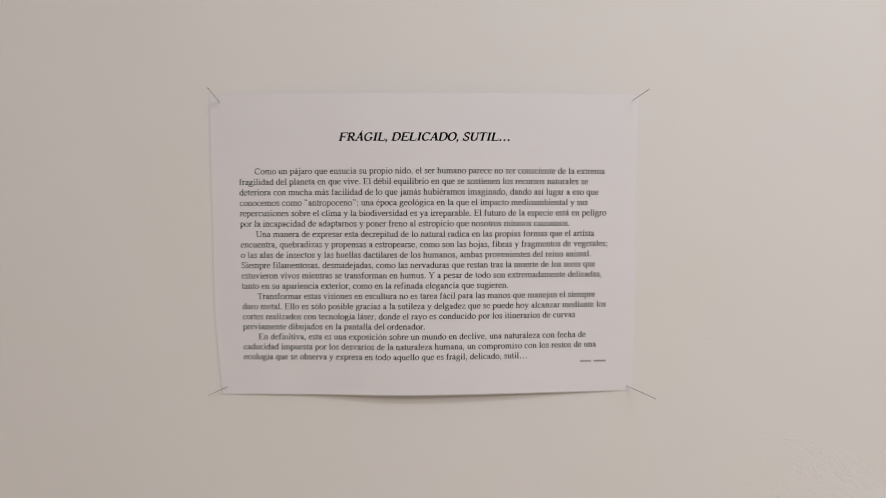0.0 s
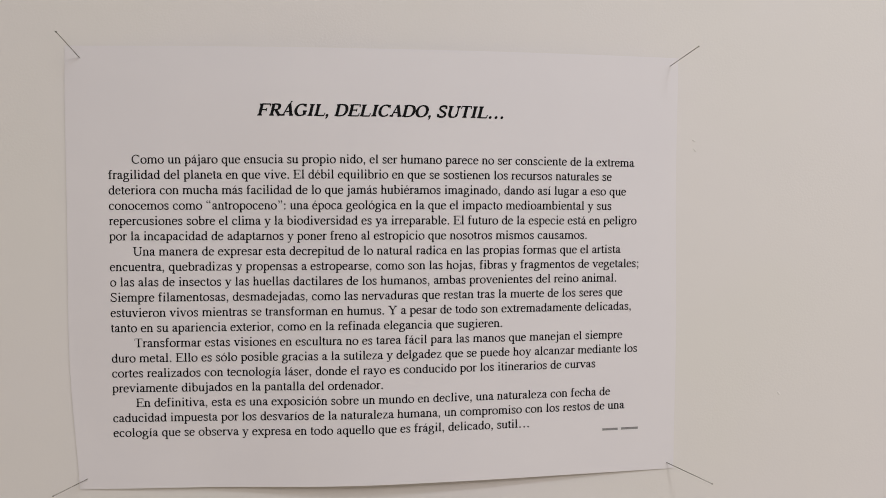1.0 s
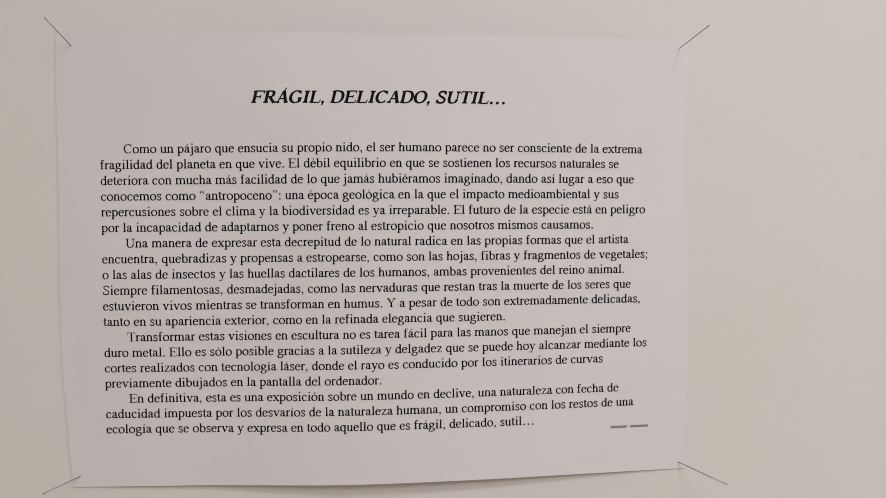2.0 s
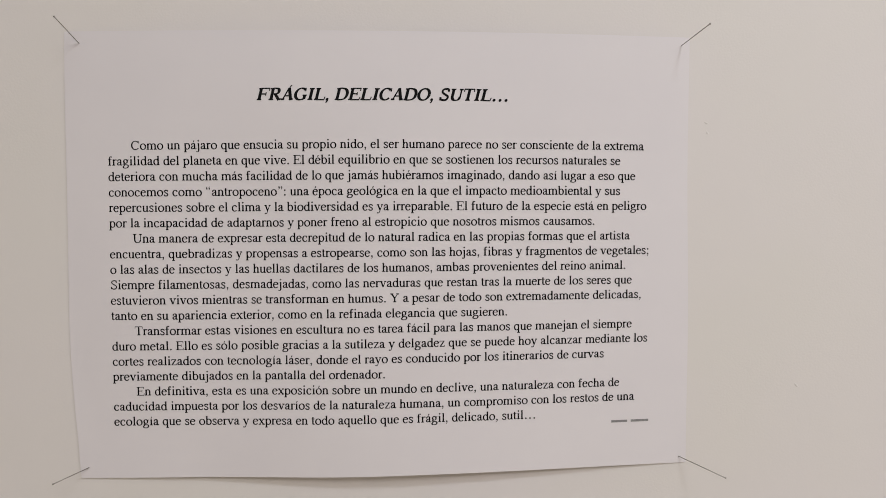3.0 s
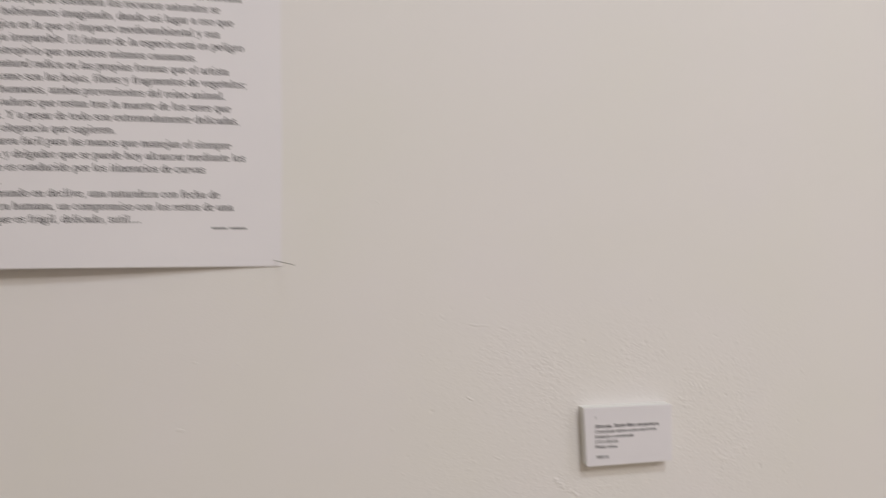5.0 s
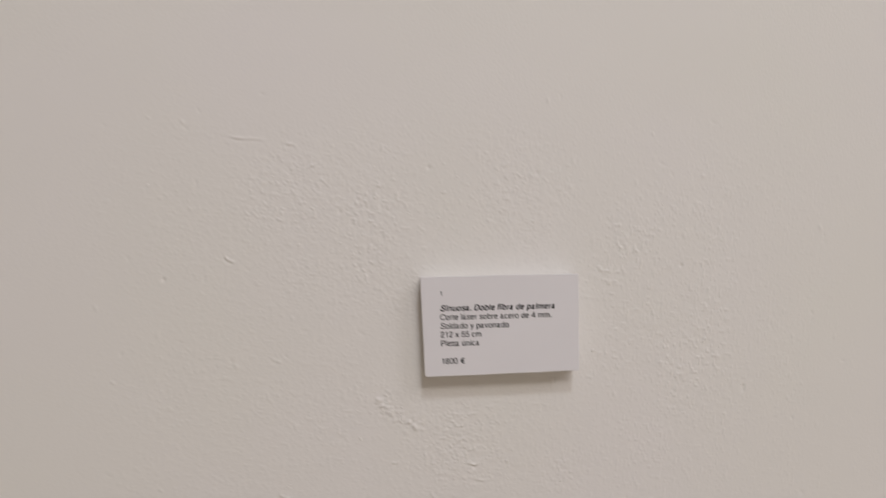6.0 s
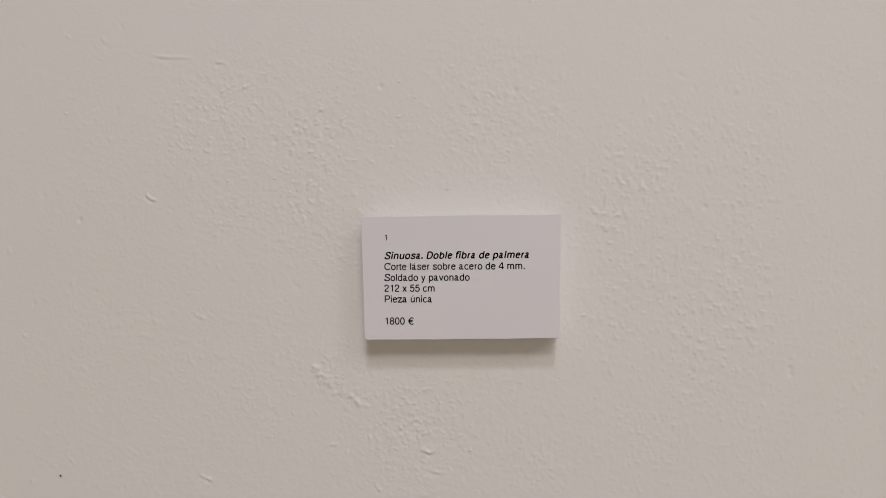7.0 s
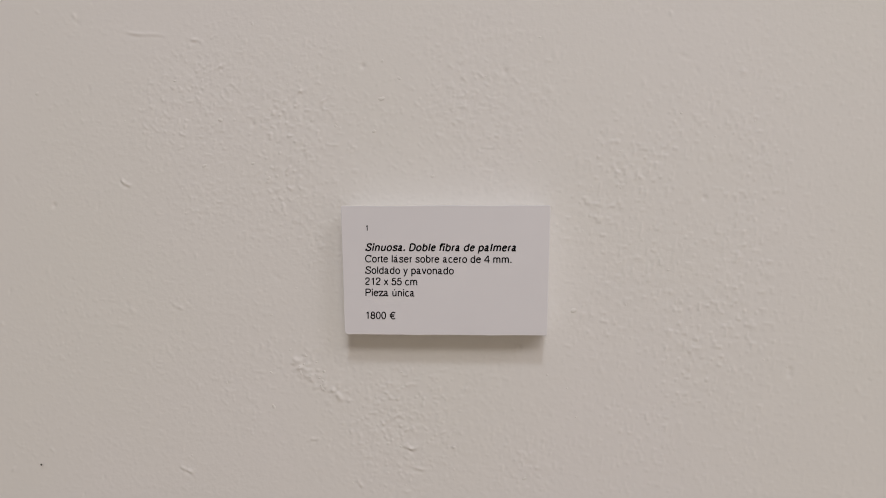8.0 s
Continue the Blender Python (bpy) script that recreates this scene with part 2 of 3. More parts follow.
for px, pz, mm in SPECKS:
    crumb(px, pz, 0.0004 + 0.0005 * mm, 0.00036 * mm, rng.uniform(1.0, 1.6), rng.uniform(-40, 60))
for k in range(14):  # the strip of crumbled plaster
    s_ = rng.uniform(0, 1)
    crumb(0.442 + 0.019 * s_ + rng.normal(0, 0.0024), 1.163 - 0.016 * s_ + rng.normal(0, 0.0020), rng.uniform(0.0003, 0.0006), rng.uniform(0.00010, 0.00022), rng.uniform(1, 2.0), rng.uniform(10, 70))
for k in range(60):
    crumb(rng.uniform(0.36, 0.64), rng.uniform(1.11, 1.30), rng.uniform(0.00025, 0.00045), rng.uniform(0.00006, 0.00012), rng.uniform(0.9, 1.5), rng.uniform(-20, 80))
for px, pz, size in ((0.130, 1.216, 0.0022), (0.142, 1.270, 0.0016), (0.290, 1.402, 0.0012), (0.478, 1.268, 0.0011), (0.176, 1.268, 0.0012), (0.2225, 1.587, 0.0010), (0.2236, 1.580, 0.0011)):
    crumb(px, pz, 0.6 * size, 0.00022, 2.2, rng.uniform(-40, 60))


def plain(name, bm, mat, label, category):
    return tagged(new(name, mesh_from(name, bm, mat)), label, category, kind="structure")


plain("wall_south", box(X0, X1, Y0 - 0.15, Y0, 0, ROOM_H), room_paint, "plain painted wall closing the gallery room", "wall")
plain("wall_west", box(X0 - 0.15, X0, Y0 - 0.15, 0.2, 0, ROOM_H), room_paint, "plain painted wall closing the gallery room", "wall")
plain("wall_east", box(X1, X1 + 0.15, Y0 - 0.15, 0.2, 0, ROOM_H), room_paint, "plain painted wall closing the gallery room", "wall")
plain("floor", box(X0 - 0.15, X1 + 0.15, Y0 - 0.15, 0.2, -0.12, -0.002), floor_stone, "plain pale brown stone gallery floor", "floor")
plain("ceiling", box(X0 - 0.15, X1 + 0.15, Y0 - 0.15, 0.2, ROOM_H + 0.002, ROOM_H + 0.12), room_paint, "plain painted gallery ceiling", "ceiling")


# ---------------------------------------------------------------- lettering
# Advance widths of a book serif, its bold slanted caps, a grotesque and its bold, in thousandths of the type size.
def widths(**rows):
    return {ch: int(k[1:]) / 1000 for k, letters in rows.items() for ch in letters}


BOOK = widths(w250=" .,", w278="ijltí:;", w333="fr", w389="s", w444="aceáéz“”", w500="bdghnopquvxyóú", w556="S", w611="ET", w667="C", w722="wUY", w778="m", w999="…")
BOOK_BOLD = widths(w250=" ,", w389="I", w556="S", w611="LT", w667="FRÁCEA", w722="GDOU", w999="…")
PLAIN = widths(w222="il", w278=" .tf", w333="r", w500="csvxyz", w556="abdenopuáú012458", w667="SP", w700="€", w722="CD", w833="m")
PLAIN_BOLD = widths(w278=" .il", w333="f", w389="r", w556="sae", w611="nuobdp", w667="S", w722="D", w889="m")

# Letters are drawn with a pen along these strokes, in thousandths of the type size (lower-case height 459, capitals 662):
# line(...), bend(...) through points, arc(centre x, y, radius x, y, from, to in degrees). A letter is (own width, strokes, serifs, drops).
# serif: (x, y, reach left, reach right); drop: (x, y, radius), the round terminals and dots.


def line(*p, weight=None):
    return [(Vector(a).lerp(Vector(b), k / 2)) for a, b in zip(p, p[1:]) for k in range(3)], weight


def arc(cx, cy, rx, ry, a0, a1, weight=None):
    n = max(4, int(abs(a1 - a0) / 18))
    angles = [radians(a0 + (a1 - a0) * k / n) for k in range(n + 1)]
    return [Vector((cx + rx * math.cos(a), cy + ry * math.sin(a))) for a in angles], weight


def bend(*p, weight=None):
    q = [Vector(a) for a in (p[0], *p, p[-1])]
    out = []
    for a, b, c, d in zip(q, q[1:], q[2:], q[3:]):
        for k in range(4):
            t = k / 4
            out.append(0.5 * (2 * b + (c - a) * t + (2 * a - 5 * b + 4 * c - d) * t * t + (3 * b - a - 3 * c + d) * t ** 3))
    return out + [q[-1]], weight


def stem(x, y0, y1):
    return line((x, y0), (x, y1))


def foot(x, y=0, left=105, right=105):
    return (x, y, left, right)


def flag(x, y=459):
    return (x, y, 92, 20)


BOWL_R = lambda: arc(262, 226, 168, 214, -145, 145)
BOWL_L = lambda: arc(232, 226, 160, 214, 40, 320)
S_LINE = lambda: bend((318, 335), (292, 418), (195, 440), (95, 408), (85, 335), (150, 265), (250, 212), (316, 132), (285, 45), (190, 19), (85, 45), (55, 130), weight=0.72)
DRAWN = {
    "a": (444, [bend((95, 350), (135, 420), (205, 440), (280, 415), (308, 335), (308, 110), (328, 40), (385, 32), (436, 66)), bend((305, 268), (200, 238), (100, 180), (82, 105), (130, 40), (205, 42), (300, 105))], [], [(92, 338, 42)]),
    "b": (500, [stem(112, 20, 683), BOWL_R()], [flag(112, 683)], []),
    "c": (444, [arc(240, 226, 170, 214, 48, 322)], [], [(358, 358, 46)]),
    "d": (500, [stem(385, 0, 683), BOWL_L()], [flag(385, 683), (385, 0, 0, 105)], []),
    "e": (444, [arc(228, 226, 165, 214, 12, 325), line((75, 268), (392, 268), weight=0.42)], [], []),
    "f": (333, [bend((140, 0), (140, 300), (140, 540), (170, 640), (240, 668)), line((25, 440), (290, 440), weight=0.42)], [foot(140)], [(278, 640, 42)]),
    "g": (500, [arc(228, 300, 132, 142, 0, 360), line((300, 405), (470, 412), weight=0.45), bend((165, 172), (105, 122), (125, 72), (240, 52), (375, 30), (428, -50), (370, -160), (220, -196), (80, -165), (52, -95), (100, -30), (165, 20))], [], []),
    "h": (500, [stem(115, 0, 683), arc(262, 300, 118, 140, 165, 0), stem(380, 0, 305)], [flag(115, 683), foot(115), foot(380)], []),
    "i": (278, [stem(140, 0, 459)], [flag(140), foot(140)], [(138, 635, 56)]),
    "j": (278, [bend((158, 459), (158, 200), (158, -60), (125, -170), (50, -197))], [flag(158)], [(150, 635, 56), (18, -170, 42)]),
    "l": (278, [stem(140, 0, 683)], [flag(140, 683), foot(140)], []),
    "m": (778, [stem(115, 0, 459), arc(256, 300, 132, 140, 165, 0), stem(388, 0, 305), arc(526, 300, 132, 140, 165, 0), stem(658, 0, 305)], [flag(115), foot(115), foot(388), foot(658)], []),
    "n": (500, [stem(115, 0, 459), arc(250, 300, 130, 140, 165, 0), stem(380, 0, 305)], [flag(115), foot(115), foot(380)], []),
    "o": (500, [arc(250, 226, 186, 214, 0, 360)], [], []),
    "p": (500, [stem(112, -217, 459), BOWL_R()], [flag(112), foot(112, -217)], []),
    "q": (500, [stem(385, -217, 459), BOWL_L()], [foot(385, -217)], []),
    "r": (333, [stem(112, 0, 459), bend((130, 340), (185, 415), (255, 438))], [flag(112), foot(112)], [(292, 412, 46)]),
    "s": (389, [S_LINE()], [], []),
    "t": (278, [bend((122, 575), (122, 400), (122, 130), (142, 48), (200, 26), (265, 62)), line((20, 440), (258, 440), weight=0.42)], [], []),
    "u": (500, [bend((112, 459), (112, 300), (112, 140), (145, 48), (225, 26), (310, 60), (376, 130)), stem(378, 0, 459)], [flag(112), flag(378), (378, 0, 0, 105)], []),
    "v": (500, [line((98, 459), (255, 15)), line((415, 459), (262, 10), weight=0.5)], [foot(98, 459, 85, 100), foot(415, 459, 85, 75)], []),
    "w": (722, [line((90, 459), (228, 15)), line((362, 459), (238, 10), weight=0.5), line((362, 459), (488, 15)), line((640, 459), (498, 10), weight=0.5)], [foot(90, 459, 80, 90), foot(362, 459, 95, 85), foot(640, 459, 85, 70)], []),
    "x": (500, [line((98, 459), (402, 0)), line((398, 459), (92, 0), weight=0.5)], [foot(98, 459, 80, 100), foot(398, 459, 85, 80), foot(92, 0, 75, 90), foot(402, 0, 100, 85)], []),
    "y": (500, [line((98, 459), (258, 30)), bend((420, 459), (300, 130), (220, -90), (160, -175), (100, -190), weight=0.5)], [foot(98, 459, 80, 100), foot(420, 459, 80, 60)], [(72, -172, 44)]),
    "z": (444, [line((45, 432), (395, 432), weight=0.45), line((365, 435), (75, 25)), line((45, 26), (405, 26), weight=0.45), line((52, 440), (48, 330), weight=0.35), line((402, 20), (408, 130), weight=0.35)], [], []),
    "A": (722, [line((352, 668), (112, 0), weight=0.45), line((362, 668), (600, 0)), line((190, 232), (520, 232), weight=0.42)], [foot(112, 0, 95, 100), foot(600, 0, 115, 105)], []),
    "C": (667, [arc(350, 331, 278, 318, 42, 320), line((580, 662), (588, 465), weight=0.35)], [], []),
    "D": (722, [stem(152, 0, 662), bend((152, 645), (330, 645), (520, 590), (622, 430), (622, 230), (520, 70), (330, 17), (152, 17))], [foot(152, 0, 125, 20), foot(152, 662, 125, 20)], []),
    "E": (611, [stem(148, 0, 662), line((148, 642), (545, 642), weight=0.42), line((148, 345), (420, 345), weight=0.42), line((148, 20), (565, 20), weight=0.42), line((540, 655), (545, 510), weight=0.35), line((415, 430), (415, 260), weight=0.35), line((555, 10), (588, 165), weight=0.35)], [foot(148, 0, 125, 20), foot(148, 662, 125, 20)], []),
    "F": (556, [stem(148, 0, 662), line((148, 642), (530, 642), weight=0.42), line((148, 335), (405, 335), weight=0.42), line((525, 655), (532, 505), weight=0.35), line((400, 425), (400, 245), weight=0.35)], [foot(148, 0, 125, 130), foot(148, 662, 125, 20)], []),
    "G": (722, [arc(365, 331, 285, 318, 45, 300), stem(585, 60, 290), bend((500, 45), (540, 60), (585, 100), weight=0.6), line((578, 662), (588, 480), weight=0.35)], [foot(585, 300, 115, 110)], []),
    "I": (333, [stem(166, 0, 662)], [foot(166, 0, 135, 135), foot(166, 662, 135, 135)], []),
    "L": (611, [stem(148, 0, 662), line((148, 20), (565, 20), weight=0.42), line((555, 10), (590, 180), weight=0.35)], [foot(148, 0, 125, 20), foot(148, 662, 125, 130)], []),
    "O": (722, [arc(361, 331, 285, 318, 0, 360)], [], []),
    "P": (556, [stem(130, 0, 662), bend((130, 642), (300, 642), (430, 615), (490, 480), (430, 345), (300, 315), (130, 315))], [foot(130), foot(130, 662, 110, 20)], []),
    "R": (667, [stem(150, 0, 662), bend((150, 642), (300, 642), (440, 610), (490, 490), (440, 370), (300, 340), (150, 340)), line((310, 345), (580, 0))], [foot(150, 0, 130, 130), foot(150, 662, 130, 20), foot(600, 0, 60, 70)], []),
    "S": (556, [bend((460, 490), (415, 615), (280, 645), (135, 595), (110, 490), (190, 395), (350, 310), (465, 210), (425, 65), (275, 18), (110, 70), (65, 190), weight=0.68), line((455, 660), (468, 480), weight=0.35), line((60, 10), (52, 195), weight=0.35)], [], []),
    "T": (611, [stem(305, 0, 662), line((30, 642), (580, 642), weight=0.42), line((38, 655), (26, 500), weight=0.35), line((572, 655), (584, 500), weight=0.35)], [foot(305, 0, 130, 130)], []),
    "U": (722, [bend((152, 662), (152, 400), (152, 200), (230, 50), (370, 20), (510, 60), (580, 200)), line((582, 190), (582, 662), weight=0.5)], [foot(152, 662, 135, 130), foot(582, 662, 110, 110)], []),
    "Y": (722, [line((130, 662), (362, 290)), line((600, 662), (368, 290), weight=0.5), stem(362, 0, 310)], [foot(362, 0, 130, 130), foot(130, 662, 110, 130), foot(600, 662, 115, 100)], []),
    "0": (500, [arc(250, 331, 185, 318, 0, 360)], [], []),
    "1": (500, [stem(270, 0, 662), bend((270, 650), (215, 565), (110, 525))], [], []),
    "2": (500, [bend((70, 470), (100, 600), (240, 645), (380, 600), (405, 470), (330, 340), (170, 210), (80, 95), (62, 30)), line((62, 30), (425, 30))], [], []),
    "4": (500, [stem(345, 0, 650), line((330, 645), (35, 195)), line((35, 175), (455, 175))], [], []),
    "5": (500, [line((400, 632), (135, 632)), line((135, 632), (90, 335)), bend((90, 315), (160, 395), (270, 410), (400, 330), (410, 200), (360, 70), (230, 20), (105, 60), (62, 165))], [], []),
    "8": (500, [arc(250, 490, 140, 152, 0, 360), arc(250, 180, 185, 164, 0, 360)], [], []),
    "€": (500, [arc(320, 331, 225, 314, 52, 308), line((15, 395), (400, 395), weight=0.7), line((15, 265), (370, 265), weight=0.7)], [], []),
    ".": (250, [], [], [(125, 45, 58)]),
    ",": (250, [bend((140, 40), (152, -20), (128, -90), (75, -135), weight=0.4)], [], [(120, 42, 58)]),
    ":": (278, [], [], [(139, 45, 58), (139, 395, 58)]),
    ";": (278, [bend((154, 40), (166, -20), (142, -90), (89, -135), weight=0.4)], [], [(134, 42, 58), (139, 395, 58)]),
    "…": (1000, [], [], [(166, 45, 62), (500, 45, 62), (834, 45, 62)]),
    "“": (444, [bend((75, 545), (70, 610), (100, 650), (150, 680), weight=0.4), bend((265, 545), (260, 610), (290, 650), (340, 680), weight=0.4)], [], [(108, 530, 50), (298, 530, 50)]),
    "”": (444, [bend((178, 615), (184, 560), (155, 500), (105, 470), weight=0.4), bend((368, 615), (374, 560), (345, 500), (295, 470), weight=0.4)], [], [(146, 628, 50), (336, 628, 50)]),
}
ACCENTED = {"á": "a", "é": "e", "í": "i", "ó": "o", "ú": "u", "Á": "A"}
STRAIGHT_L, STRAIGHT_R, OPEN_L, OPEN_R = "bhilmnpruDPú", "dhilmnuú", "vxyz1t4f", "vxyzrt4fm"


def pen_stroke(points, thick, thin, weight):
    """A ribbon along points: full width on upright runs, fine on level ones; weight sets an even width instead."""
    left, right = [], []
    for i, p in enumerate(points):
        d = points[min(i + 1, len(points) - 1)] - points[max(i - 1, 0)]
        d = d.normalized() if d.length else Vector((0, 1))
        up = abs(d.y * 0.97 - d.x * 0.16)
        w = thick * weight if weight else thin + (thick - thin) * up ** 1.6
        side = Vector((-d.y, d.x)) * w / 2
        left.append(p + side)
        right.append(p - side)
    n = len(points)
    return left + right, [(i, i + 1, n + i + 1, n + i) for i in range(n - 1)]


def drop(x, y, r, square=False):
    if square:
        return [Vector((x + a * r, y + b * r)) for a, b in ((-1, -1), (1, -1), (1, 1), (-1, 1))], [(0, 1, 2, 3)]
    return [Vector((x + r * math.cos(k * math.tau / 10), y + r * math.sin(k * math.tau / 10))) for k in range(10)], [tuple(range(10))]


def glyph(ch, adv, thick, thin, serif):
    """The pieces of one letter, each (points, faces), in thousandths of the type size, drawn for the advance adv."""
    own, strokes, feet, drops = DRAWN[ACCENTED.get(ch, ch)]
    tail = bool(strokes)
    if serif:
        fit = lambda p: Vector((p[0] * adv / own, p[1]))
    else:
        low = ch.islower()
        xs_ = [p.x for pts, _ in strokes for p in pts] or [drops[0][0]]
        lo, hi = min(xs_), max(xs_)
        edge = thick * (0.1 if ch in "ftz4" else 0.5)
        a = (58 if ch in STRAIGHT_L else 8 if ch in OPEN_L else 24) + edge
        b = adv - (56 if ch in STRAIGHT_R else 6 if ch in OPEN_R else 22) - edge
        if ch == "1":
            a, b = adv / 2 - 110, adv / 2 + 60
        if ch in "il." or hi - lo < 1:
            a = b = adv / 2
        wide = (b - a) / (hi - lo) if hi - lo >= 1 else 1.0
        tall = lambda y: (y * 1.14 if y <= 459 else 523 + (y - 459) * 0.87) if low else y * 1.082
        fit = lambda p: Vector((a + (p[0] - lo) * wide, tall(p[1])))
    pieces = []
    for pts, weight in strokes:
        pts = [fit(p) for p in pts]
        pieces.append(pen_stroke(pts, thick, thin if serif else thick * 0.90, weight if serif else None if weight in (0.72, 0.68, 0.5) else weight and max(weight, 0.9)))
    if serif:
        bar = max(30, thin * 0.9)
        for x, y, l, r in feet:
            p = fit((x, y))
            top = y > 100
            y0, y1 = (p.y - bar, p.y) if top else (p.y, p.y + bar)
            if (l, r) == (92, 20):  # the slanted flag on top of a lower-case stem
                pieces.append(([Vector((p.x + thick / 2, p.y + 4)), Vector((p.x - 92, p.y - 32)), Vector((p.x - 88, p.y - 58)), Vector((p.x + thick / 2, p.y - 95))], [(0, 1, 2, 3)]))
                continue
            pieces.append(([Vector(q) for q in ((p.x - l, y0), (p.x + r, y0), (p.x + r, y1), (p.x - l, y1))], [(0, 1, 2, 3)]))
            inner, outer = (y0, y0 - 32) if top else (y1, y1 + 32)  # the bracket towards the stem
            pieces.append(([Vector(q) for q in ((p.x - thick / 2 - min(34, l * 0.4), inner), (p.x + thick / 2 + min(34, r * 0.4), inner), (p.x + thick / 2, outer), (p.x - thick / 2, outer))], [(0, 1, 2, 3)]))
    for x, y, r in drops:
        if ACCENTED.get(ch) and y > 500:
            continue
        p = fit((x, y))
        if serif:
            pieces.append(drop(p.x, p.y, r * (0.6 + 0.4 * thick / 88)))
        elif y > 500 or not tail:
            pieces.append(drop(p.x, p.y if y > 500 else thick * 0.5, thick * 0.54, square=True))
    if ch in ACCENTED:
        base = 668 if ch.isupper() else 505 if serif else 580
        x = adv * (0.56 if ch.isupper() else 0.5)
        pieces.append(([Vector(q) for q in ((x - 42, base), (x - 8, base), (x + 95, base + 140), (x + 10, base + 158))], [(0, 1, 2, 3)]))
    return pieces


def lettering(text, size, left, base, table, serif=False, thick=110, thin=55, slant=0.0):
    """Flat letters as a bmesh in the x-z plane: pen starts at left on the baseline base; size: the type size in metres."""
    bm, pen = bmesh.new(), 0.0
    for ch in text:
        if ch != " ":
            for pts, faces in glyph(ch, table[ch] * 1000, thick, thin, serif):
                vs = [bm.verts.new((left + size * (pen + p.x / 1000 + slant * p.y / 1000), 0, base + size * p.y / 1000)) for p in pts]
                for f in faces:
                    bm.faces.new([vs[i] for i in f])
        pen += table[ch]
    return bm


# ---------------------------------------------------------------- the pinned text sheet
SHEET_W, SHEET_H = 0.420, 0.297
sheet = empty("text_sheet", (0, 0, 1.4960), (0, -0.22, 0))
tagged(sheet, "white printed paper sheet pinned to the wall, bottom edge curling out", "paper sheet")


def bow(x, z):
    """How far the hanging sheet stands off the wall, at x, z from its middle."""
    u, v = x / (SHEET_W / 2), 0.5 - z / SHEET_H
    u, v = max(-1.0, min(1.0, u)), max(0.0, min(1.0, v))
    belly = (1 - u * u)
    ease = max(0.0, min(1.0, (v - 0.08) / 0.35))
    hollow = 0.0045 * math.exp(-((u + 0.45) / 0.27) ** 2) * ease * ease * (3 - 2 * ease) + 0.0034 * math.exp(-((u + 0.72) / 0.22) ** 2) * max(0.0, v - 0.6) / 0.4
    return 0.0009 - min(hollow, 0.0088 * belly) + 0.0085 * belly * (1 - v) + 0.0118 * belly ** 1.1 * v * (1 - 0.40 * u) + 0.0006 * math.sin(3.0 * u + 1.0) * v * belly


def sag(x, z):
    """How far the slack lower part of the sheet hangs down between its pins; the middle of its upper part arches up a little."""
    u, v = x / (SHEET_W / 2), 0.5 - z / SHEET_H
    a, b = max(0.0, min(1.0, (0.2 - u) / 0.8)), max(0.0, min(1.0, (v - 0.38) / 0.36))
    lift = 0.0009 * (1 - u * u) * math.exp(-((v - 0.26) / 0.11) ** 2)
    return 0.0009 * a * a * (3 - 2 * a) * b * b * (3 - 2 * b) - lift


def drawn_in(x, z):
    """The lower corner that its pin pulls towards the middle, and the slight waver of the short edges."""
    u, v = x / (SHEET_W / 2), 0.5 - z / SHEET_H
    pull = max(0.0, -u - 0.6) / 0.4 * max(0.0, (v - 0.62) / 0.38) ** 1.6
    outward = 0.0017 * max(0.0, -u) ** 3 * math.sin(math.pi * min(1.0, 1.1 * v))
    return 0.0036 * pull - outward + 0.0005 * abs(u) ** 8 * math.sin(9.0 * v + 2 * u)


bm = bmesh.new()
NU, NV = 84, 60
faces_of = []
for side in (0.0, 0.00022):
    spots = [[(SHEET_W * (i / NU - 0.5), SHEET_H * (j / NV - 0.5)) for i in range(NU + 1)] for j in range(NV + 1)]
    grid = [[bm.verts.new((x + drawn_in(x, z), -bow(x, z) + side, z - sag(x, z))) for x, z in row] for row in spots]
    faces_of.append(grid)
for k, grid in enumerate(faces_of):
    for j in range(NV):
        for i in range(NU):
            q = [grid[j][i], grid[j][i + 1], grid[j + 1][i + 1], grid[j + 1][i]]
            bm.faces.new(q if k == 0 else q[::-1])
A, B = faces_of
rim = [(j, 0) for j in range(NV, 0, -1)] + [(0, i) for i in range(NU)] + [(j, NU) for j in range(NV)] + [(NV, i) for i in range(NU, 0, -1)]
for (j, i), (q, p) in zip(rim, rim[1:] + rim[:1]):
    bm.faces.new([bm.verts.new(v.co) for v in (A[q][p], A[j][i], B[j][i], B[q][p])])
part("paper", bm, paper_white, sheet, "", True)


def print_on_sheet(name, bm, label="", ink=toner):
    bmesh.ops.triangulate(bm, faces=bm.faces[:])
    for v in bm.verts:
        x, _, z = v.co
        v.co = (x, -bow(x, z) - 0.00016, z - sag(x, z))
    return part(name, bm, ink, sheet, label)


